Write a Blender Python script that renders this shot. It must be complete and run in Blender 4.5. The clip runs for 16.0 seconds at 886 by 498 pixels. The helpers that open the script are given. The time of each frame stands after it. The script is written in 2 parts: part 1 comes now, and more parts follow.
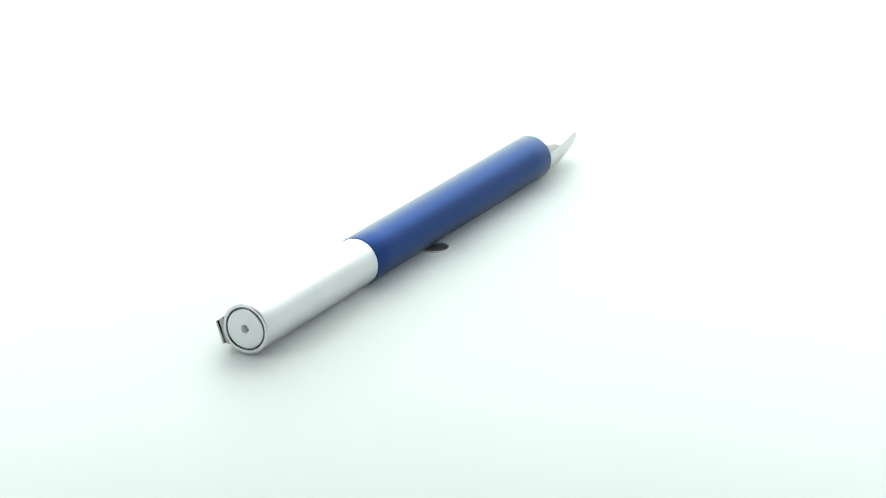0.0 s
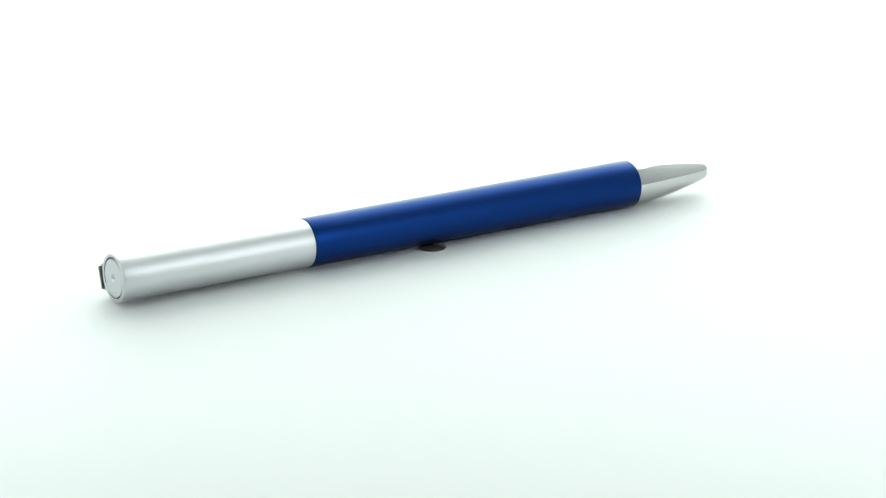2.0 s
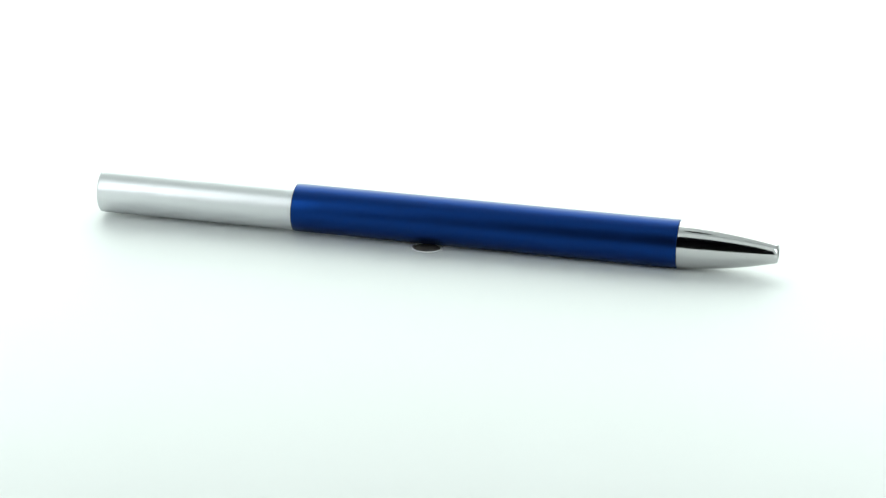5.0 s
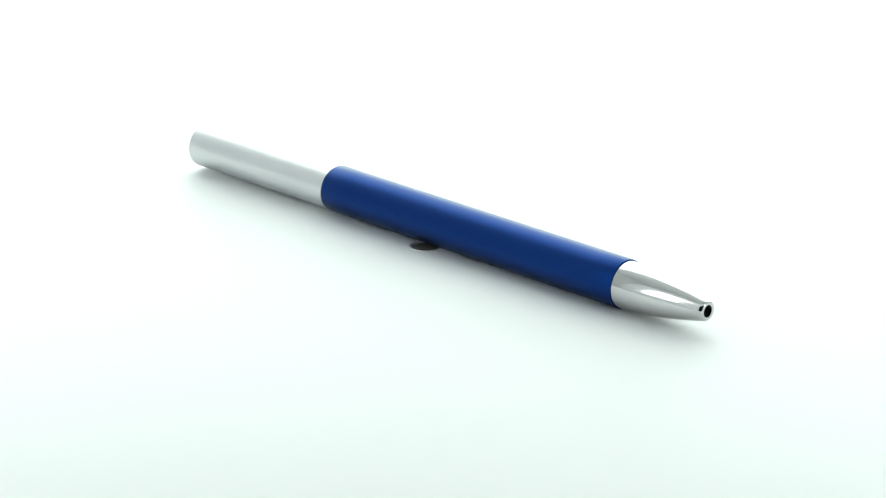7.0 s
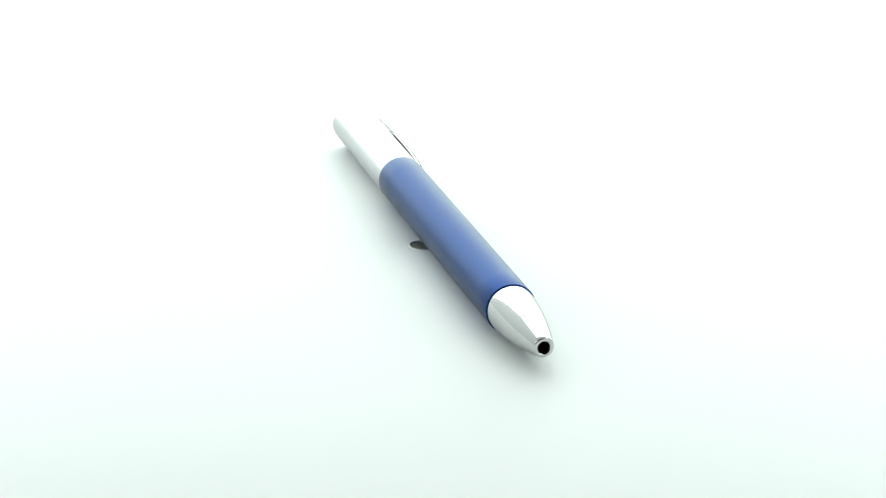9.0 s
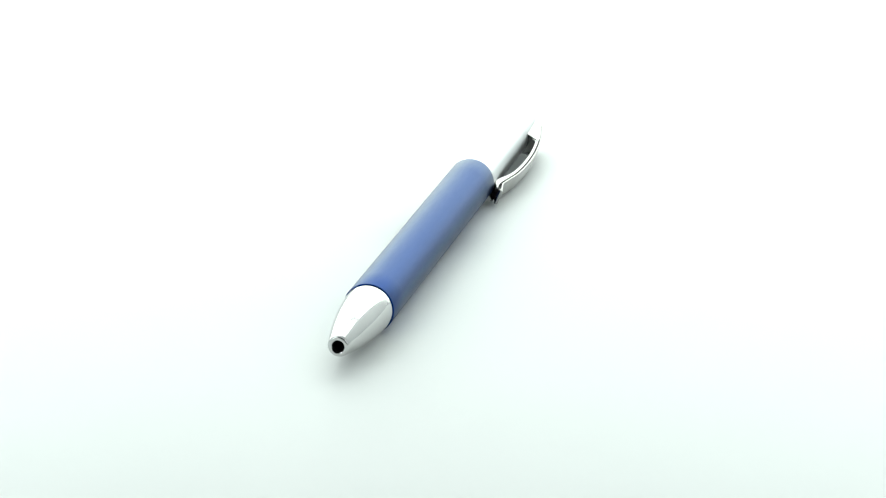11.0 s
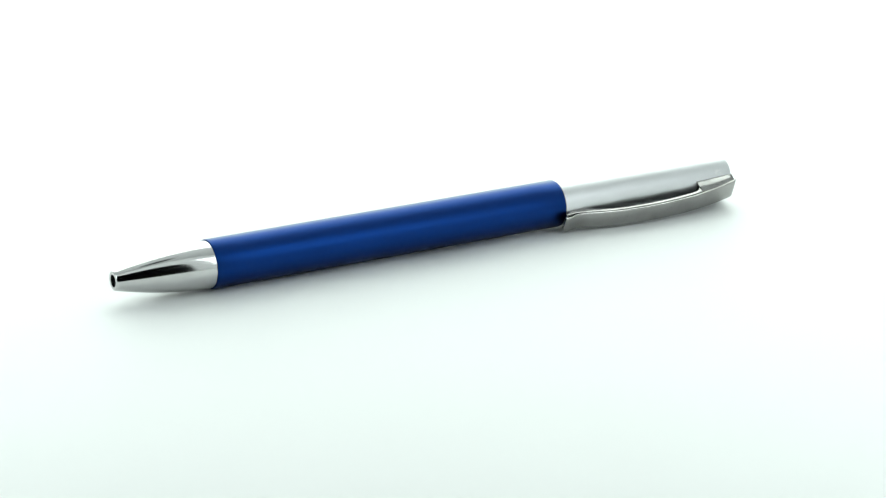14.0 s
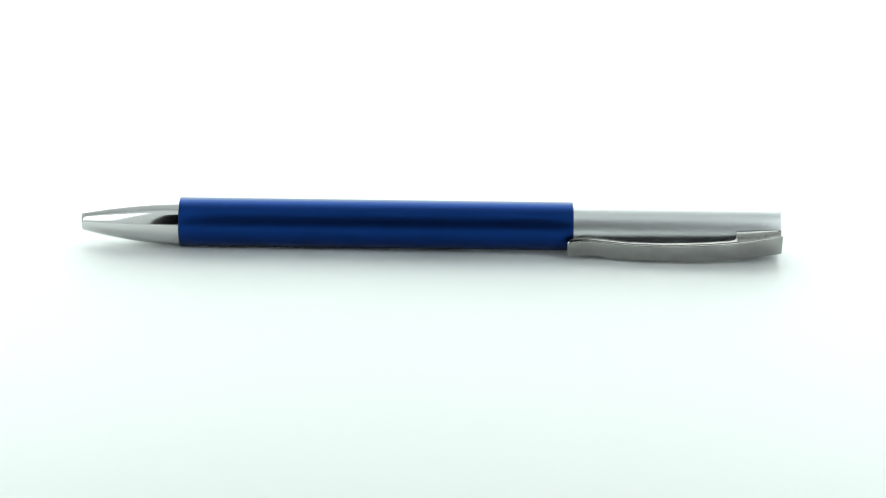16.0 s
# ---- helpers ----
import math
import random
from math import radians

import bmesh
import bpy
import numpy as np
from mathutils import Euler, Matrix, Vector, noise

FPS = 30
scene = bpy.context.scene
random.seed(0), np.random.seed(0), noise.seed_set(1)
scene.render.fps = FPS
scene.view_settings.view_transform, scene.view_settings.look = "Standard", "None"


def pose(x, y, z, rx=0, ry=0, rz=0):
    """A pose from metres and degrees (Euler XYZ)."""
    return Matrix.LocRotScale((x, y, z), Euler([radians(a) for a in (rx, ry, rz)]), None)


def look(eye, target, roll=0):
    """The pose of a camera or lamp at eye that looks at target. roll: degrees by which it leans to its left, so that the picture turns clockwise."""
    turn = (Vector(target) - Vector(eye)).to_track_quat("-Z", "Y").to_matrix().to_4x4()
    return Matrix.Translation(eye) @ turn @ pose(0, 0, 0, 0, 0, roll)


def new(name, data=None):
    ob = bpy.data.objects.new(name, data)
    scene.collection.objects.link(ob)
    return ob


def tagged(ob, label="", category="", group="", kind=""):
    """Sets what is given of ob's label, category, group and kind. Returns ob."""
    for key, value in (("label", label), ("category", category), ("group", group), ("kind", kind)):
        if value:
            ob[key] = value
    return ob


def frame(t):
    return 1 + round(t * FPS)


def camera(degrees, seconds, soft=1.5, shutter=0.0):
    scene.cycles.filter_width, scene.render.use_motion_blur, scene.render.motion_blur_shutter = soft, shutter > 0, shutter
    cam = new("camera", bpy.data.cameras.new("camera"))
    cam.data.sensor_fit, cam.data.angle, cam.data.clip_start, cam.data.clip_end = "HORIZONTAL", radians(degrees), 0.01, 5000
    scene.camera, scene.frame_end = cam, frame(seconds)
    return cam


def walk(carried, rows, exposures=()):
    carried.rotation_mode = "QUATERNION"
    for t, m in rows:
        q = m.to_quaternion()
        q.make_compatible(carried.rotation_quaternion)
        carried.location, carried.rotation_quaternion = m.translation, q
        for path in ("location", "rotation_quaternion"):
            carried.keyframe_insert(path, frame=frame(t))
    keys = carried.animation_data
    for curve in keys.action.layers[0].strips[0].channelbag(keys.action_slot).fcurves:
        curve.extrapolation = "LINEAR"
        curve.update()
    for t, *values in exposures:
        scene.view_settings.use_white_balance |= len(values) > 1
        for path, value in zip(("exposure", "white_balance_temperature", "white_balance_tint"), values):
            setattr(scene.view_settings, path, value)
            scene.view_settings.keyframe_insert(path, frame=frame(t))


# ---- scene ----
# A ballpoint pen turns on a white turntable in a small photo booth; one fixed camera.
cam = camera(18.708, 16.0, soft=1.2)
EYE = (0.0, -0.51275, 0.18108)
AIM = (0.00257, 0.00034, -0.00077)
VIEW = look(EYE, AIM, 1.051)
walk(cam, [(0.0, VIEW), (16.0, VIEW)])


def turn(t):
    """Degrees by which the turntable has turned at t seconds."""
    return -117.028 - 15.1900 * t - 0.322 * math.sin(math.pi * t / 16.0) + 0.096 * math.sin(math.pi * t / 8.0)


# ---- light ----
scene.view_settings.exposure = 0.05
world = bpy.data.worlds.new("world")
scene.world = world
world.use_nodes = True
world.node_tree.nodes["Background"].inputs[0].default_value = (0.9, 1.0, 0.97, 1)
world.node_tree.nodes["Background"].inputs[1].default_value = 0.05


def area(name, eye, target, sx, sy, watts, color):
    data = bpy.data.lights.new(name, "AREA")
    data.shape, data.size, data.size_y = "RECTANGLE", sx, sy
    data.energy, data.color = watts, color
    ob = new(name, data)
    ob.matrix_world = look(eye, target)
    return ob


TINT = (0.898, 1.0, 0.940)
FRONT_TINT = (0.91, 0.965, 1.0)
area("light_back", (0, 0.595, 0.37), (0, 0.0, 0.37), 1.16, 0.72, 7.2, TINT)
area("light_top", (0, 0.44, 0.752), (0, 0.44, 0.0), 1.16, 0.28, 1.5, TINT)
area("light_front", (-0.235, -0.183, 0.20), (-0.235, 0.3, 0.20), 0.14, 0.26, 0.27, FRONT_TINT)
area("light_front", (0.235, -0.183, 0.20), (0.235, 0.3, 0.20), 0.14, 0.26, 0.27, FRONT_TINT)


# ---- materials ----
def material(name, color, metal, rough, grain=0.0, scale=400.0, bump=0.0, stretch=(1, 1, 1), coat=0.0, coat_rough=0.2, coat_ior=1.5, tone=0.0, tone_scale=30.0):
    """A principled surface with fine grain in roughness and relief, and a broad drift of tone."""
    m = bpy.data.materials.new(name)
    m.use_nodes = True
    nt = m.node_tree
    b = nt.nodes["Principled BSDF"]
    b.inputs["Base Color"].default_value = (*color, 1)
    b.inputs["Metallic"].default_value = metal
    b.inputs["Roughness"].default_value = rough
    b.inputs["Coat Weight"].default_value = coat
    b.inputs["Coat Roughness"].default_value = coat_rough
    b.inputs["Coat IOR"].default_value = coat_ior
    co = nt.nodes.new("ShaderNodeTexCoord")
    mp = nt.nodes.new("ShaderNodeMapping")
    mp.inputs["Scale"].default_value = stretch
    nt.links.new(co.outputs["Object"], mp.inputs["Vector"])
    fine = nt.nodes.new("ShaderNodeTexNoise")
    fine.inputs["Scale"].default_value = scale
    fine.inputs["Detail"].default_value = 4
    nt.links.new(mp.outputs["Vector"], fine.inputs["Vector"])
    if grain:
        mr = nt.nodes.new("ShaderNodeMapRange")
        mr.inputs["To Min"].default_value = max(0.02, rough - grain)
        mr.inputs["To Max"].default_value = rough + grain
        nt.links.new(fine.outputs["Fac"], mr.inputs["Value"])
        nt.links.new(mr.outputs["Result"], b.inputs["Roughness"])
    if bump:
        bp = nt.nodes.new("ShaderNodeBump")
        bp.inputs["Strength"].default_value = bump
        bp.inputs["Distance"].default_value = 0.0002
        nt.links.new(fine.outputs["Fac"], bp.inputs["Height"])
        nt.links.new(bp.outputs["Normal"], b.inputs["Normal"])
    if tone:
        broad = nt.nodes.new("ShaderNodeTexNoise")
        broad.inputs["Scale"].default_value = tone_scale
        broad.inputs["Detail"].default_value = 3
        nt.links.new(co.outputs["Object"], broad.inputs["Vector"])
        ramp = nt.nodes.new("ShaderNodeMix")
        ramp.data_type = "RGBA"
        ramp.inputs[6].default_value = (*[c * (1 - tone) for c in color], 1)
        ramp.inputs[7].default_value = (*[min(1, c * (1 + tone)) for c in color], 1)
        nt.links.new(broad.outputs["Fac"], ramp.inputs[0])
        nt.links.new(ramp.outputs[2], b.inputs["Base Color"])
    return m


M_WHITE = material("white_acrylic", (0.80, 0.815, 0.81), 0.0, 0.55, grain=0.05, scale=300, tone=0.012, tone_scale=14)
M_FABRIC = material("white_fabric", (0.515, 0.520, 0.530), 0.0, 0.9, scale=900, bump=0.2, tone=0.03)
M_ROOM = material("grey_paint", (0.06, 0.06, 0.065), 0.0, 0.8, scale=120, bump=0.2, tone=0.1, tone_scale=3)
M_BLUE = material("blue_anodised", (0.0, 0.029, 0.168), 1.0, 0.36, grain=0.05, scale=1500, stretch=(0.2, 1, 1), bump=0.02, coat=0.58, coat_rough=0.42, coat_ior=1.22, tone=0.04, tone_scale=90)
M_BLUE.node_tree.nodes["Principled BSDF"].inputs["Specular Tint"].default_value = (0.74, 0.77, 0.66, 1)
M_SATIN = material("satin_aluminium", (0.71, 0.72, 0.73), 1.0, 0.385, grain=0.06, scale=2500, stretch=(0.15, 1, 1), bump=0.015, tone=0.03, tone_scale=110)
M_SATIN.node_tree.nodes["Principled BSDF"].inputs["Specular Tint"].default_value = (0.64, 0.64, 0.64, 1)


def scuff(m, place, size, color):
    """A ragged scuff mark of a given colour at a place of the object."""
    nt = m.node_tree
    b = nt.nodes["Principled BSDF"]
    old = b.inputs["Base Color"].links[0].from_socket
    co = nt.nodes.new("ShaderNodeTexCoord")
    gap = nt.nodes.new("ShaderNodeVectorMath")
    gap.operation = "DISTANCE"
    gap.inputs[1].default_value = place
    nt.links.new(co.outputs["Object"], gap.inputs[0])
    fall = nt.nodes.new("ShaderNodeMapRange")
    fall.inputs["From Min"].default_value, fall.inputs["From Max"].default_value = size, size * 0.35
    nt.links.new(gap.outputs["Value"], fall.inputs["Value"])
    rag = nt.nodes.new("ShaderNodeTexNoise")
    rag.inputs["Scale"].default_value = 1800
    nt.links.new(co.outputs["Object"], rag.inputs["Vector"])
    cut = nt.nodes.new("ShaderNodeMapRange")
    cut.inputs["From Min"].default_value, cut.inputs["From Max"].default_value = 0.46, 0.60
    nt.links.new(rag.outputs["Fac"], cut.inputs["Value"])
    both = nt.nodes.new("ShaderNodeMath")
    both.operation = "MULTIPLY"
    nt.links.new(fall.outputs["Result"], both.inputs[0])
    nt.links.new(cut.outputs["Result"], both.inputs[1])
    mix = nt.nodes.new("ShaderNodeMix")
    mix.data_type = "RGBA"
    nt.links.new(both.outputs["Value"], mix.inputs[0])
    nt.links.new(old, mix.inputs[6])
    mix.inputs[7].default_value = (*color, 1)
    nt.links.new(mix.outputs[2], b.inputs["Base Color"])


scuff(M_SATIN, (0.0668, -0.0042, 0.0022), 0.0012, (0.82, 0.82, 0.82))
M_CHROME = material("chrome", (0.62, 0.62, 0.615), 1.0, 0.10, grain=0.02, scale=600, tone=0.03, tone_scale=150)
M_STEEL = material("brushed_steel", (0.35, 0.345, 0.335), 1.0, 0.14, grain=0.06, scale=1800, stretch=(0.12, 1, 1), bump=0.015, tone=0.30, tone_scale=240)
scuff(M_STEEL, (0.0652, 0.0057, -0.0021), 0.0006, (0.12, 0.12, 0.12))
scuff(M_STEEL, (0.0668, 0.0053, -0.0021), 0.0004, (0.12, 0.12, 0.12))
M_CHROME.node_tree.nodes["Principled BSDF"].inputs["Specular Tint"].default_value = (0.8, 0.8, 0.8, 1)
# black for joints and openings, and for the shade inside the clip's channel
M_DARK = material("black_joints_and_shade", (0.012, 0.012, 0.013), 0.0, 0.5, grain=0.05)
M_PIN = material("worn_steel", (0.22, 0.205, 0.175), 0.5, 0.45, grain=0.1, scale=900, tone=0.2, tone_scale=500)
M_GLOSS = material("glossy_white", (0.8, 0.8, 0.8), 0.0, 0.12, grain=0.03, coat=0.6, coat_rough=0.08)


# ---- builders ----
def mesh_of(name, bm, mat, smooth=True):
    bmesh.ops.recalc_face_normals(bm, faces=bm.faces)
    me = bpy.data.meshes.new(name)
    bm.to_mesh(me)
    bm.free()
    me.materials.append(mat)
    if smooth:
        me.polygons.foreach_set("use_smooth", [True] * len(me.polygons))
        me.set_sharp_from_angle(angle=radians(38))
    return me


def part(name, bm, mat, parent, label="", at=None):
    ob = new(name, mesh_of(name, bm, mat))
    ob.parent = parent
    if at is not None:
        ob.matrix_basis = at
    if label:
        tagged(ob, label)
    return ob


def lathe(profile, axis="x", segments=128):
    """A body of revolution round the axis from (place along it, radius) pairs; the ends close where the radius is zero."""
    bm = bmesh.new()
    rings = []
    for s, r in profile:
        if r <= 1e-9:
            rings.append([bm.verts.new((s, 0, 0) if axis == "x" else (0, 0, s))])
            continue
        ring = []
        for i in range(segments):
            a = 2 * math.pi * i / segments
            c, d = r * math.cos(a), r * math.sin(a)
            ring.append(bm.verts.new((s, c, d) if axis == "x" else (c, d, s)))
        rings.append(ring)
    for p, q in zip(rings, rings[1:]):
        for i in range(segments):
            j = (i + 1) % segments
            if len(p) == 1 and len(q) == 1:
                continue
            if len(p) == 1:
                bm.faces.new((p[0], q[i], q[j]))
            elif len(q) == 1:
                bm.faces.new((p[i], p[j], q[0]))
            else:
                bm.faces.new((p[i], p[j], q[j], q[i]))
    return bm


def arc(cx, cr, r, a0, a1, n=6):
    """Points of a rounded edge in (place, radius)."""
    return [(cx + r * math.cos(radians(a0 + (a1 - a0) * i / n)), cr + r * math.sin(radians(a0 + (a1 - a0) * i / n))) for i in range(n + 1)]


def box(x0, y0, z0, x1, y1, z1, bevel=0.0):
    bm = bmesh.new()
    bmesh.ops.create_cube(bm, size=1, matrix=Matrix.LocRotScale(((x0 + x1) / 2, (y0 + y1) / 2, (z0 + z1) / 2), None, (x1 - x0, y1 - y0, z1 - z0)))
    if bevel:
        bmesh.ops.bevel(bm, geom=bm.edges[:], offset=bevel, segments=3, affect="EDGES")
    return bm


def structure(name, bm, mat, label, category):
    return tagged(new(name, mesh_of(name, bm, mat)), label, category, kind="structure")


# ---- the room and booth that close the place ----
FLOOR = -0.75
WEST, EAST, SOUTH, NORTH, CEILING = -1.0, 1.0, -1.15, 0.95, 1.05
structure("floor", box(WEST, SOUTH, FLOOR - 0.1, EAST, NORTH, FLOOR), M_ROOM, "dark grey studio floor", "floor")
structure("ceiling", box(WEST - 0.1, SOUTH - 0.1, CEILING, EAST + 0.1, NORTH + 0.1, CEILING + 0.1), M_ROOM, "dark grey studio ceiling", "ceiling")
structure("wall_north", box(WEST, NORTH, FLOOR, EAST, NORTH + 0.1, CEILING), M_ROOM, "dark grey studio wall", "wall")
structure("wall_south", box(WEST, SOUTH - 0.1, FLOOR, EAST, SOUTH, CEILING), M_ROOM, "dark grey studio wall", "wall")
structure("wall_east", box(EAST, SOUTH - 0.1, FLOOR, EAST + 0.1, NORTH + 0.1, CEILING), M_ROOM, "dark grey studio wall", "wall")
structure("wall_west", box(WEST - 0.1, SOUTH - 0.1, FLOOR, WEST, NORTH + 0.1, CEILING), M_ROOM, "dark grey studio wall", "wall")
TABLE = -0.022
HALF_BOX, BACK, FRONT, ROOF = 0.59, 0.60, -0.19, 0.76
structure("backdrop", box(-HALF_BOX, BACK, 0.0, HALF_BOX, BACK + 0.004, ROOF), M_FABRIC, "white fabric back of the photo booth", "backdrop")
structure("booth_side_west", box(-HALF_BOX - 0.004, FRONT, 0.0, -HALF_BOX, BACK + 0.004, ROOF), M_FABRIC, "white fabric side of the photo booth", "wall")
structure("booth_side_east", box(HALF_BOX, FRONT, 0.0, HALF_BOX + 0.004, BACK + 0.004, ROOF), M_FABRIC, "white fabric side of the photo booth", "wall")


def pierced(inner, outer, place):
    """A sheet between an inner and an outer closed outline of equally many points; place(u, v, side) sets each point."""
    bm = bmesh.new()
    ia, oa, ib, ob = [[bm.verts.new(place(u, v, side)) for u, v in line] for side, line in ((0, inner), (0, outer), (1, inner), (1, outer))]
    n = len(inner)
    for k in range(n):
        j = (k + 1) % n
        bm.faces.new((ia[k], ia[j], oa[j], oa[k]))
        bm.faces.new((ib[k], ob[k], ob[j], ib[j]))
        bm.faces.new((ia[k], ib[k], ib[j], ia[j]))
        bm.faces.new((oa[k], oa[j], ob[j], ob[k]))
    return bm


def to_rectangle(line, x0, x1, y0, y1):
    """Pushes each point of a round outline outward onto a rectangle round the origin."""
    made = []
    for u, v in line:
        k = min((x1 if u > 0 else x0) / u if abs(u) > 1e-9 else 1e9, (y1 if v > 0 else y0) / v if abs(v) > 1e-9 else 1e9)
        made.append((u * k, v * k))
    return made


def booth_front():
    """The front cloth with an arched opening for the camera."""
    half, low, spring, rise = 0.112, 0.012, 0.21, 0.07
    middle = (low + spring) / 2
    line = []
    for i in range(96):
        a = 2 * math.pi * i / 96
        u, v = math.cos(a), math.sin(a)
        if v >= 0:
            line.append((half * u, spring - middle + rise * v))
        else:
            k = min(half / abs(u) if abs(u) > 1e-9 else 1e9, (middle - low) / abs(v))
            line.append((k * u, k * v))
    edge = to_rectangle(line, -HALF_BOX, HALF_BOX, -middle, ROOF - middle)
    return pierced(line, edge, lambda u, v, side: (u, FRONT - 0.004 * side, v + middle))


def booth_top():
    """The top cloth with a round opening over the turntable."""
    cx, cy, radius = 0.045, -0.035, 0.06
    line = [(radius * math.cos(2 * math.pi * i / 96), radius * math.sin(2 * math.pi * i / 96)) for i in range(96)]
    edge = to_rectangle(line, -HALF_BOX - 0.004 - cx, HALF_BOX + 0.004 - cx, FRONT - 0.004 - cy, BACK + 0.004 - cy)
    return pierced(line, edge, lambda u, v, side: (u + cx, v + cy, ROOF + 0.004 * side))


structure("booth_top", booth_top(), M_FABRIC, "white fabric top of the photo booth with a round opening", "ceiling")
structure("booth_front", booth_front(), M_FABRIC, "white fabric front of the photo booth with an arched opening", "wall")

PLATE = 0.186
rim = [((PLATE + 0.00015) * math.cos(2 * math.pi * i / 160), (PLATE + 0.00015) * math.sin(2 * math.pi * i / 160)) for i in range(160)]
structure("booth_floor", pierced(rim, to_rectangle(rim, -0.61, 0.61, -0.22, 0.62), lambda u, v, side: (u, v, TABLE * side)), M_WHITE, "white floor board round the turntable", "floor")


# ---- table and turntable ----
def build_table():
    table = tagged(new("table"), "plain white table under the turntable", "table")
    table.location = (0, 0.1, FLOOR)
    part("tabletop", box(-0.75, -0.75, -FLOOR + TABLE - 0.03, 0.75, 0.7, -FLOOR + TABLE, 0.003), M_WHITE, table)
    for x in (-0.68, 0.68):
        for y in (-0.69, 0.63):
            part("leg", box(x - 0.025, y - 0.025, 0.0, x + 0.025, y + 0.025, -FLOOR + TABLE - 0.03, 0.002), M_WHITE, table)
    return table


def build_turntable():
    """A flat plate with a bored centre and the steel spindle in it; its top is at z = 0."""
    table = tagged(new("turntable"), "plain white turntable plate with a bored centre", "turntable")
    r = 0.00285
    bore = pose(0.00044, 0.00112, 0)
    plate = [(-0.008, r), (-0.0004, r), (-0.0002, r + 0.00003), (-0.00006, r + 0.00014), (0.0, r + 0.00035)]
    plate += [(0.0, 0.02), (0.0, 0.08), (0.0, 0.15)]
    bm = lathe(plate, "z", 160)
    bmesh.ops.translate(bm, verts=bm.verts, vec=bore.translation)
    edge = [v for v in bm.verts if v.is_boundary and v.co.z > -0.001]
    lip = bmesh.ops.extrude_edge_only(bm, edges=[e for e in bm.edges if e.is_boundary and all(v in edge for v in e.verts)])
    ring = [v for v in lip["geom"] if isinstance(v, bmesh.types.BMVert)]
    for v in ring:
        v.co.xy = v.co.xy.normalized() * PLATE
    lip = bmesh.ops.extrude_edge_only(bm, edges=[e for e in bm.edges if e.is_boundary and all(v in ring for v in e.verts)])
    for v in lip["geom"]:
        if isinstance(v, bmesh.types.BMVert):
            v.co.z = -0.008
    part("plate", bm, M_WHITE, table)
    part("bore_ring", lathe([(0.00006 + 0.00013 * math.sin(radians(a)), r + 0.00018 - 0.00016 * math.cos(radians(a))) for a in range(-90, 271, 30)], "z", 96), M_GLOSS, table, "glossy white rim of the bore", bore)
    part("base", lathe([(TABLE, 0.0), (TABLE, 0.1), (-0.008, 0.1), (-0.008, 0.0)], "z", 96), M_WHITE, table)
    part("spindle", lathe([(-0.0079, 0.0), (-0.0079, r - 0.00015), (-0.0003, r - 0.00015), (-0.00012, r - 0.0003), (-0.0001, r - 0.0008), (-0.0001, 0.0)], "z", 64), M_PIN, table, "worn steel spindle in the centre bore", bore)
    return table


# ---- pen ----
RB, RC, RT = 0.00487, 0.00475, 0.0019
S_TIP, S_NOSE, S_BARREL, S_END = -0.0700, -0.05028, 0.02838, 0.0700


def smooth_table(keys, s):
    """A smooth curve through (place, value) pairs."""
    if s <= keys[0][0]:
        return keys[0][1]
    if s >= keys[-1][0]:
        return keys[-1][1]
    n = len(keys)
    for i in range(n - 1):
        (a, va), (b, vb) = keys[i], keys[i + 1]
        if a <= s <= b:
            slope_a = (vb - keys[max(i - 1, 0)][1]) / (b - keys[max(i - 1, 0)][0])
            slope_b = (keys[min(i + 2, n - 1)][1] - va) / (keys[min(i + 2, n - 1)][0] - a)
            u, h = (s - a) / (b - a), b - a
            return (2 * u ** 3 - 3 * u ** 2 + 1) * va + (u ** 3 - 2 * u ** 2 + u) * h * slope_a + (3 * u ** 2 - 2 * u ** 3) * vb + (u ** 3 - u ** 2) * h * slope_b


REACH = [(0.0274, 0.00715), (0.0285, 0.00685), (0.0308, 0.00642), (0.0338, 0.00685), (0.0394, 0.00778), (0.0468, 0.00825), (0.0524, 0.00822), (0.058, 0.00788), (0.0618, 0.00736), (0.0656, 0.00672), (0.0703, 0.00562)]
THICK = [(0.0274, 0.0008), (0.0282, 0.00125), (0.0295, 0.0018), (0.031, 0.0021), (0.033, 0.0018), (0.0365, 0.00145), (0.042, 0.00132), (0.0585, 0.00132)]
HALF = [(0.0274, 0.0018), (0.0338, 0.0019), (0.0468, 0.00197), (0.058, 0.00205), (0.0656, 0.00216), (0.0703, 0.00226)]


def strip(places, section):
    """A bar swept along the pen; section(s) gives its outer face, inner face, half width, edge radius, middle and, if its sides splay, by how much. x along, y outward, z across."""
    bm = bmesh.new()
    rings = []
    for s in places:
        outer, inner, half, e, mid, *splay = section(s)
        foot = half + sum(splay)
        e = min(e, (outer - inner) * 0.45, half * 0.4)
        corner = [(outer, half - 2 * e), (outer - 0.3 * e, half - 0.7 * e), (outer - e, half), (inner + e, foot), (inner + 0.3 * e, foot - 0.3 * e), (inner, foot - e)]
        pts = [(outer + 0.00003, 0.0)] + corner + [(d, -w) for d, w in reversed(corner)]
        rings.append([bm.verts.new((s, d, w + mid)) for d, w in pts])
    n = len(rings[0])
    for p, q in zip(rings, rings[1:]):
        for i in range(n):
            bm.faces.new((p[i], p[(i + 1) % n], q[(i + 1) % n], q[i]))
    bm.faces.new(rings[0])
    bm.faces.new(rings[-1])
    return bm


def spread(a, b, n):
    return [a + (b - a) * i / n for i in range(n + 1)]


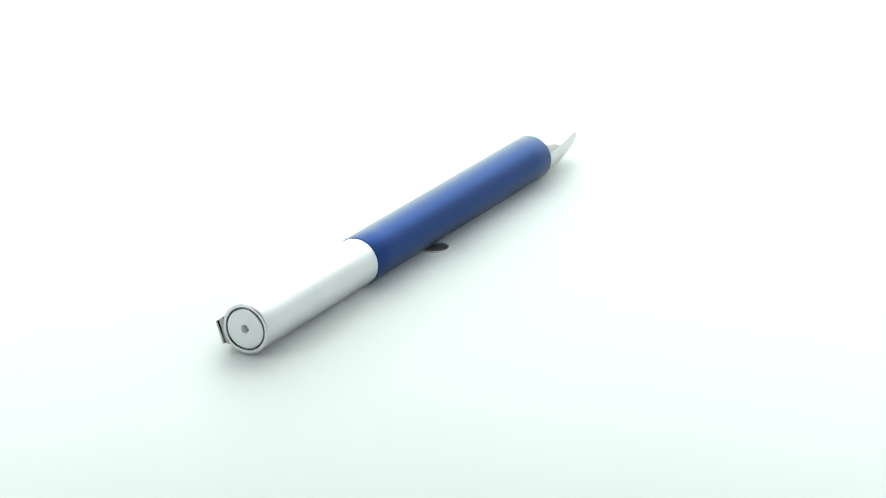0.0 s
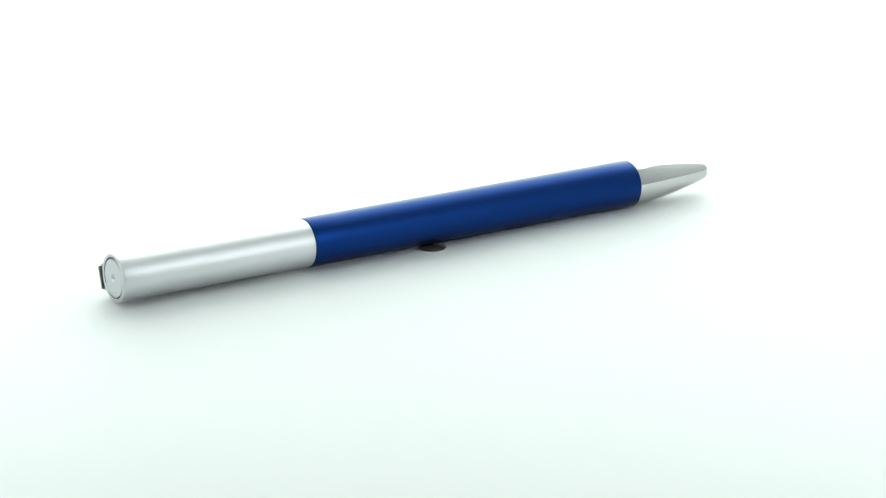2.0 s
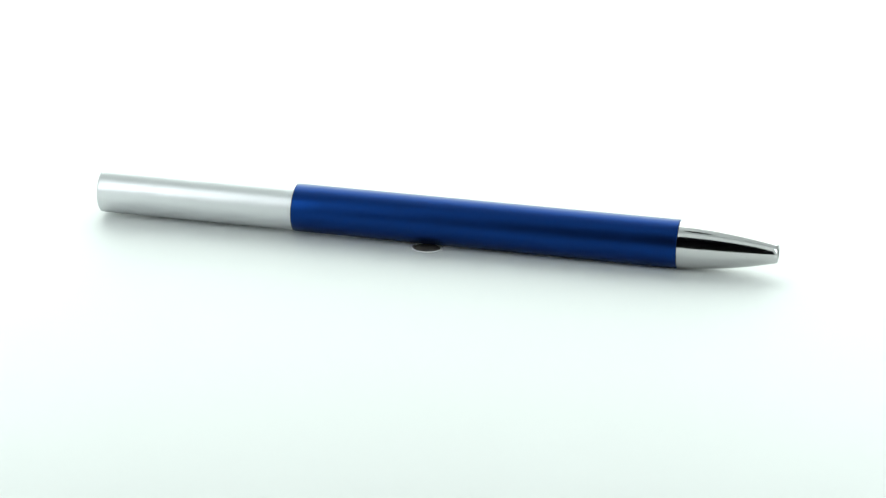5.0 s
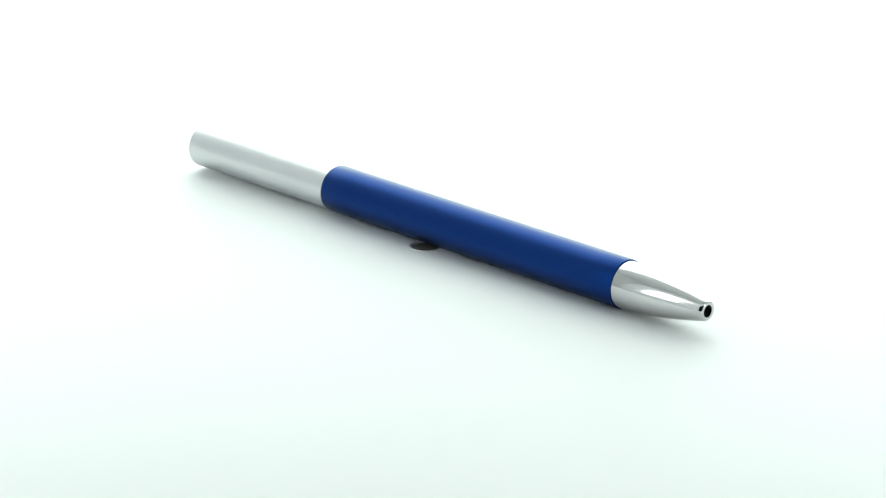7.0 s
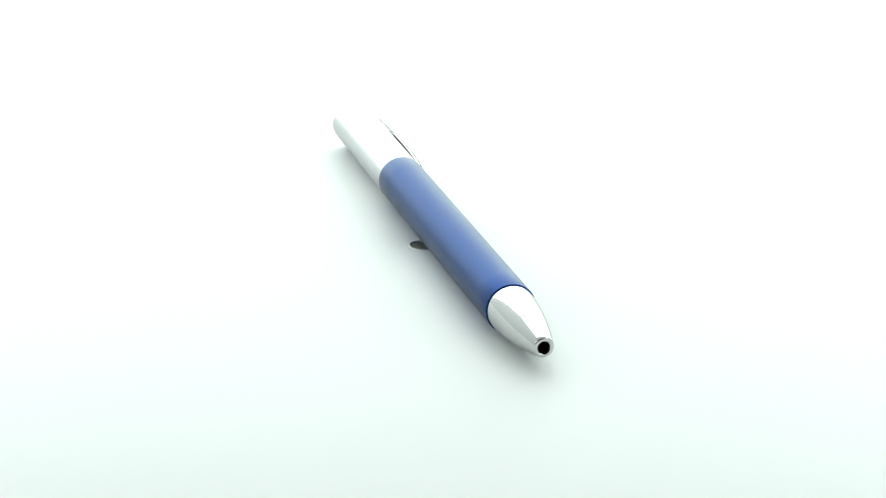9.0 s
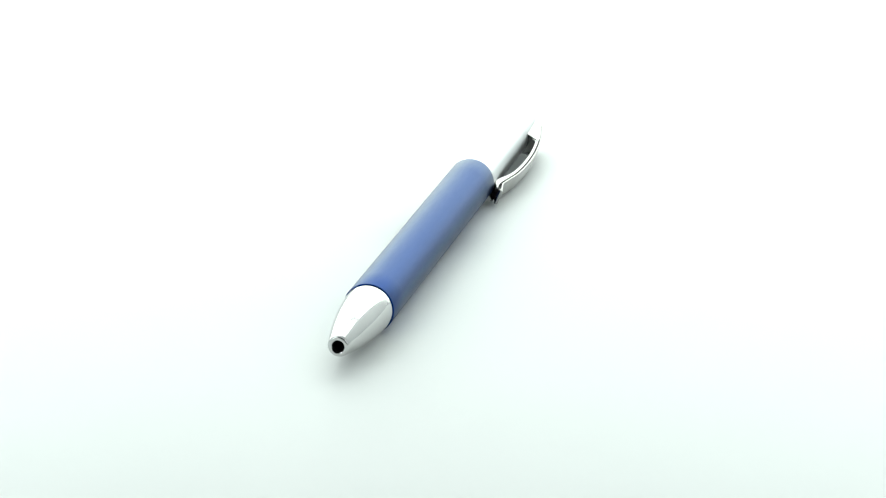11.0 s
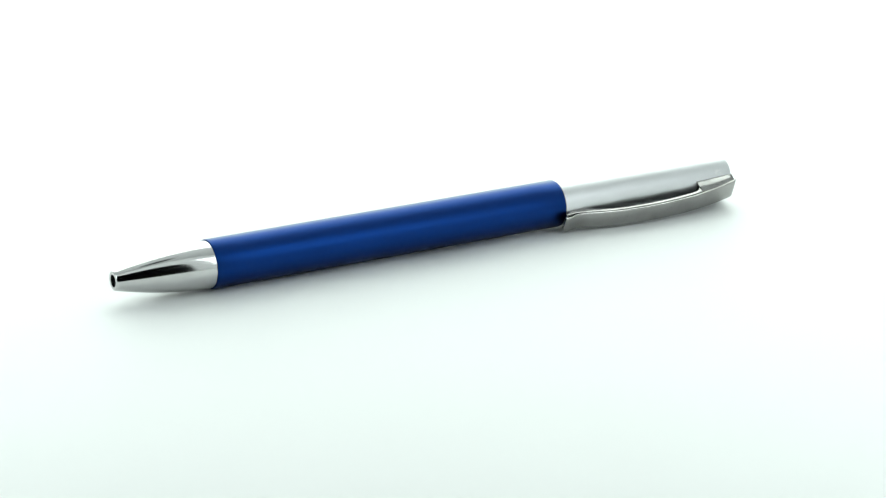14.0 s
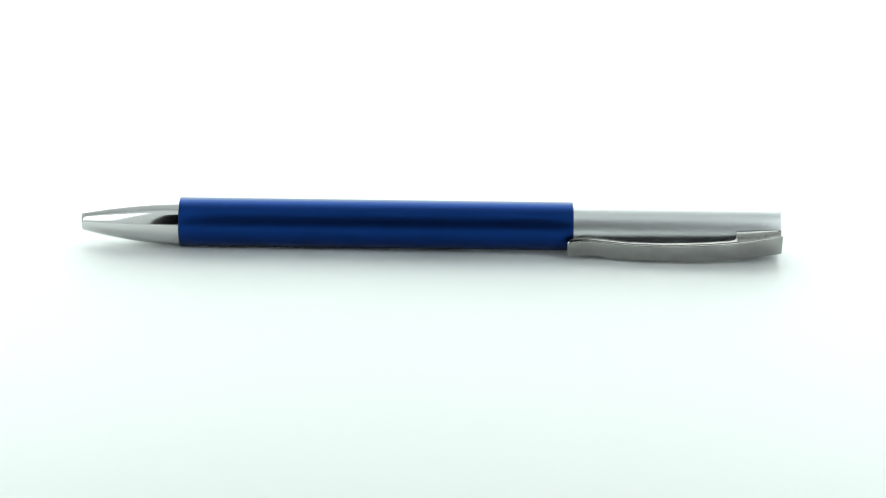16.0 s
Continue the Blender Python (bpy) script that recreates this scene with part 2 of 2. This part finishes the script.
def face_section(s):
    """The outer strip, rolled over at its free end."""
    reach, half = smooth_table(REACH, s), smooth_table(HALF, s)
    roll = max(0.0, 1 - (s - 0.0274) / 0.0005)
    end = max(0.0, (s - 0.0699) / 0.0004)
    return reach - 0.00025 * roll ** 2 - 0.0002 * end ** 2, reach - 0.00045 - 0.0003 * max(0.0, 1 - (s - 0.0274) / 0.0009), half - 0.0002 * roll ** 2, 0.00015, 0.0


def flange_section(side):
    """One of the two folded edges; side is 1 or -1."""
    def section(s):
        reach, half, thick = smooth_table(REACH, s), smooth_table(HALF, s), smooth_table(THICK, s)
        inner = reach - thick
        if s > 0.0592:
            inner -= 0.0011 * ((s - 0.0592) / 0.0019) ** 3
        outer = reach - 0.00066 - 0.0005 * max(0.0, 1 - (s - 0.0279) / 0.0035)
        return outer, min(inner, outer - 0.0005), 0.00022, 0.00008, side * (half - 0.00028)
    return section


def block_section(s):
    """The solid foot by which the clip sits on the cap."""
    reach, half = smooth_table(REACH, s), smooth_table(HALF, s)
    join = min(1.0, max(0.0, (s - 0.0612) / 0.0012))
    inner = 0.0035 + 0.0005 * max(0.0, (s - 0.0686) / 0.0013) ** 2
    return reach - 0.0006 * (1 - join) - 0.00043 * join, inner, half - 0.00005, 0.0001, 0.0, 0.00042


# solid black bar that stands for the shade in the clip's open channel
def shade_core_section(s):
    reach, half, thick = smooth_table(REACH, s), smooth_table(HALF, s), smooth_table(THICK, s)
    return reach - 0.0004, reach - max(0.00095, thick - 0.00025), half - 0.0005, 0.00005, 0.0


def build_pen():
    pen = tagged(new("ballpoint_pen"), "blue metal ballpoint pen with silver cap, steel clip and chrome tip", "pen")
    # the pen's axis lies a little beside the turntable's centre, its cap end a hair higher
    lie = pose(0.00001, -0.00141, 0.00500) @ pose(0, 0, 0, 0, -0.24, 0)
    e = 0.00012
    barrel = [(S_NOSE + 0.002, RB - 0.0009), (S_NOSE + 0.0001, RB - 0.0008), *arc(S_NOSE + e, RB - e, e, 180, 90, 4),
              *[(S_NOSE + (S_BARREL - S_NOSE) * i / 12, RB) for i in range(1, 12)],
              *arc(S_BARREL - e, RB - e, e, 90, 0, 4), (S_BARREL - 0.0001, RB - 0.0008), (S_BARREL - 0.002, RB - 0.0009)]
    part("barrel", lathe(barrel), M_BLUE, pen, "satin blue anodised barrel", lie)
    part("joint_ring", lathe([(S_NOSE - 0.00009, 0.003), (S_NOSE - 0.00009, RB - 0.0003), (S_NOSE + 0.003, RB - 0.00095), (S_NOSE + 0.003, 0.003)]), M_DARK, pen, "thin dark joint ring", lie)

    part("joint_ring", lathe([(S_BARREL - 0.0015, 0.004), (S_BARREL - 0.0015, RB - 0.0009), (S_BARREL - 0.0001, RB - 0.00012), (S_BARREL + 0.00013, RC + 0.00004), (S_BARREL + 0.00016, 0.0044)]), M_DARK, pen, "thin dark joint ring", lie)

    # chrome nose, an ogive with a rounded rim and the refill's opening
    base, tip = RB - 0.0002, RT
    length = S_NOSE - 0.0001 - S_TIP
    nose = [(S_NOSE - 0.0001, base - 0.0004), (S_NOSE - 0.0001, base)]
    for i in range(1, 41):
        u = 0.02 + 0.962 * i / 40
        nose.append((S_NOSE - 0.0001 - length * u, base - (base - tip) * u ** 1.8))
    nose += [(S_TIP + 0.00018, tip), (S_TIP + 0.00006, tip - 0.00008), (S_TIP, tip - 0.00022), (S_TIP, 0.00132), (S_TIP + 0.00008, 0.0012), (S_TIP + 0.006, 0.00115)]
    cone = part("nose_cone", lathe(nose), M_CHROME, pen, "polished chrome nose cone", lie)
    part("bore", lathe([(S_TIP + 0.0005, 0.00119), (S_TIP + 0.004, 0.00112), (S_TIP + 0.004, 0.0)]), M_DARK, cone, "dark refill opening")

    # satin cap with its end button
    g = 0.00035
    cap = [(S_BARREL - 0.002, RC - 0.0004), (S_BARREL + 0.00005, RC - 0.0002), (S_BARREL + 0.0001, RC)]
    cap += [(S_BARREL + (S_END - S_BARREL) * i / 10, RC) for i in range(1, 10)]
    cap += [*arc(S_END - g, RC - g, g, 90, 0, 6), (S_END, RC - 0.00062), (S_END - 0.0001, RC - 0.00072), (S_END - 0.0012, RC - 0.00074)]
    cap_ob = part("cap", lathe(cap), M_SATIN, pen, "satin silver aluminium cap", lie)
    part("groove", lathe([(S_END - 0.0009, RC - 0.0006), (S_END - 0.0009, 0.0025)]), M_DARK, cap_ob, "dark ring groove round the button")
    rb = RC - 0.00100
    button = [(S_END - 0.001, rb), (S_END - 0.00012, rb), (S_END - 0.00004, rb - 0.0001), (S_END, rb - 0.00025), (S_END, rb - 0.0003), (S_END, 0.00086), (S_END, 0.00082),
              (S_END - 0.00022, 0.00064), (S_END - 0.0005, 0.00046), (S_END - 0.0012, 0.0004), (S_END - 0.0014, 0.0)]
    part("button", lathe(button), M_SATIN, cap_ob, "pale end button with a centre dimple")

    # clip: its outward direction lies 21 degrees below level, and it sits a little skew on the cap
    clip = part("clip", strip(spread(0.0274, 0.0702, 110), face_section), M_STEEL, pen, "brushed steel pocket clip", lie @ pose(0, 0, 0, 180 + 21, 0, 0) @ pose(0.0467, 0, 0, 0, 1.1, 0) @ pose(-0.0467, 0, 0))
    tip_half = 0.00172
    roll = [(-tip_half, 0.0), (-tip_half, 0.00028), (-tip_half + 0.0001, 0.0004), (tip_half - 0.0001, 0.0004), (tip_half, 0.00028), (tip_half, 0.0)]
    part("rolled_end", lathe(roll, "z", 32), M_STEEL, clip, "", pose(0.02765, 0.00662, 0.0))
    for side in (1, -1):
        part("flange", strip(spread(0.0279, 0.0611, 90), flange_section(side)), M_STEEL, clip)
    part("foot", strip(spread(0.0610, 0.0699, 40), block_section), M_STEEL, clip)
    # the channel's shade, put in as a black bar behind the outer strip
    part("shade_core", strip(spread(0.0278, 0.0620, 60), shade_core_section), M_DARK, clip, "black bar in place of the shade between the clip's folds")
    return pen


build_table()
turntable = build_turntable()
pen = build_pen()


def motions():
    rows = [(t, pose(0, 0, 0, 0, 0, turn(t))) for t in range(17)]
    walk(turntable, rows)
    walk(pen, rows)


motions()
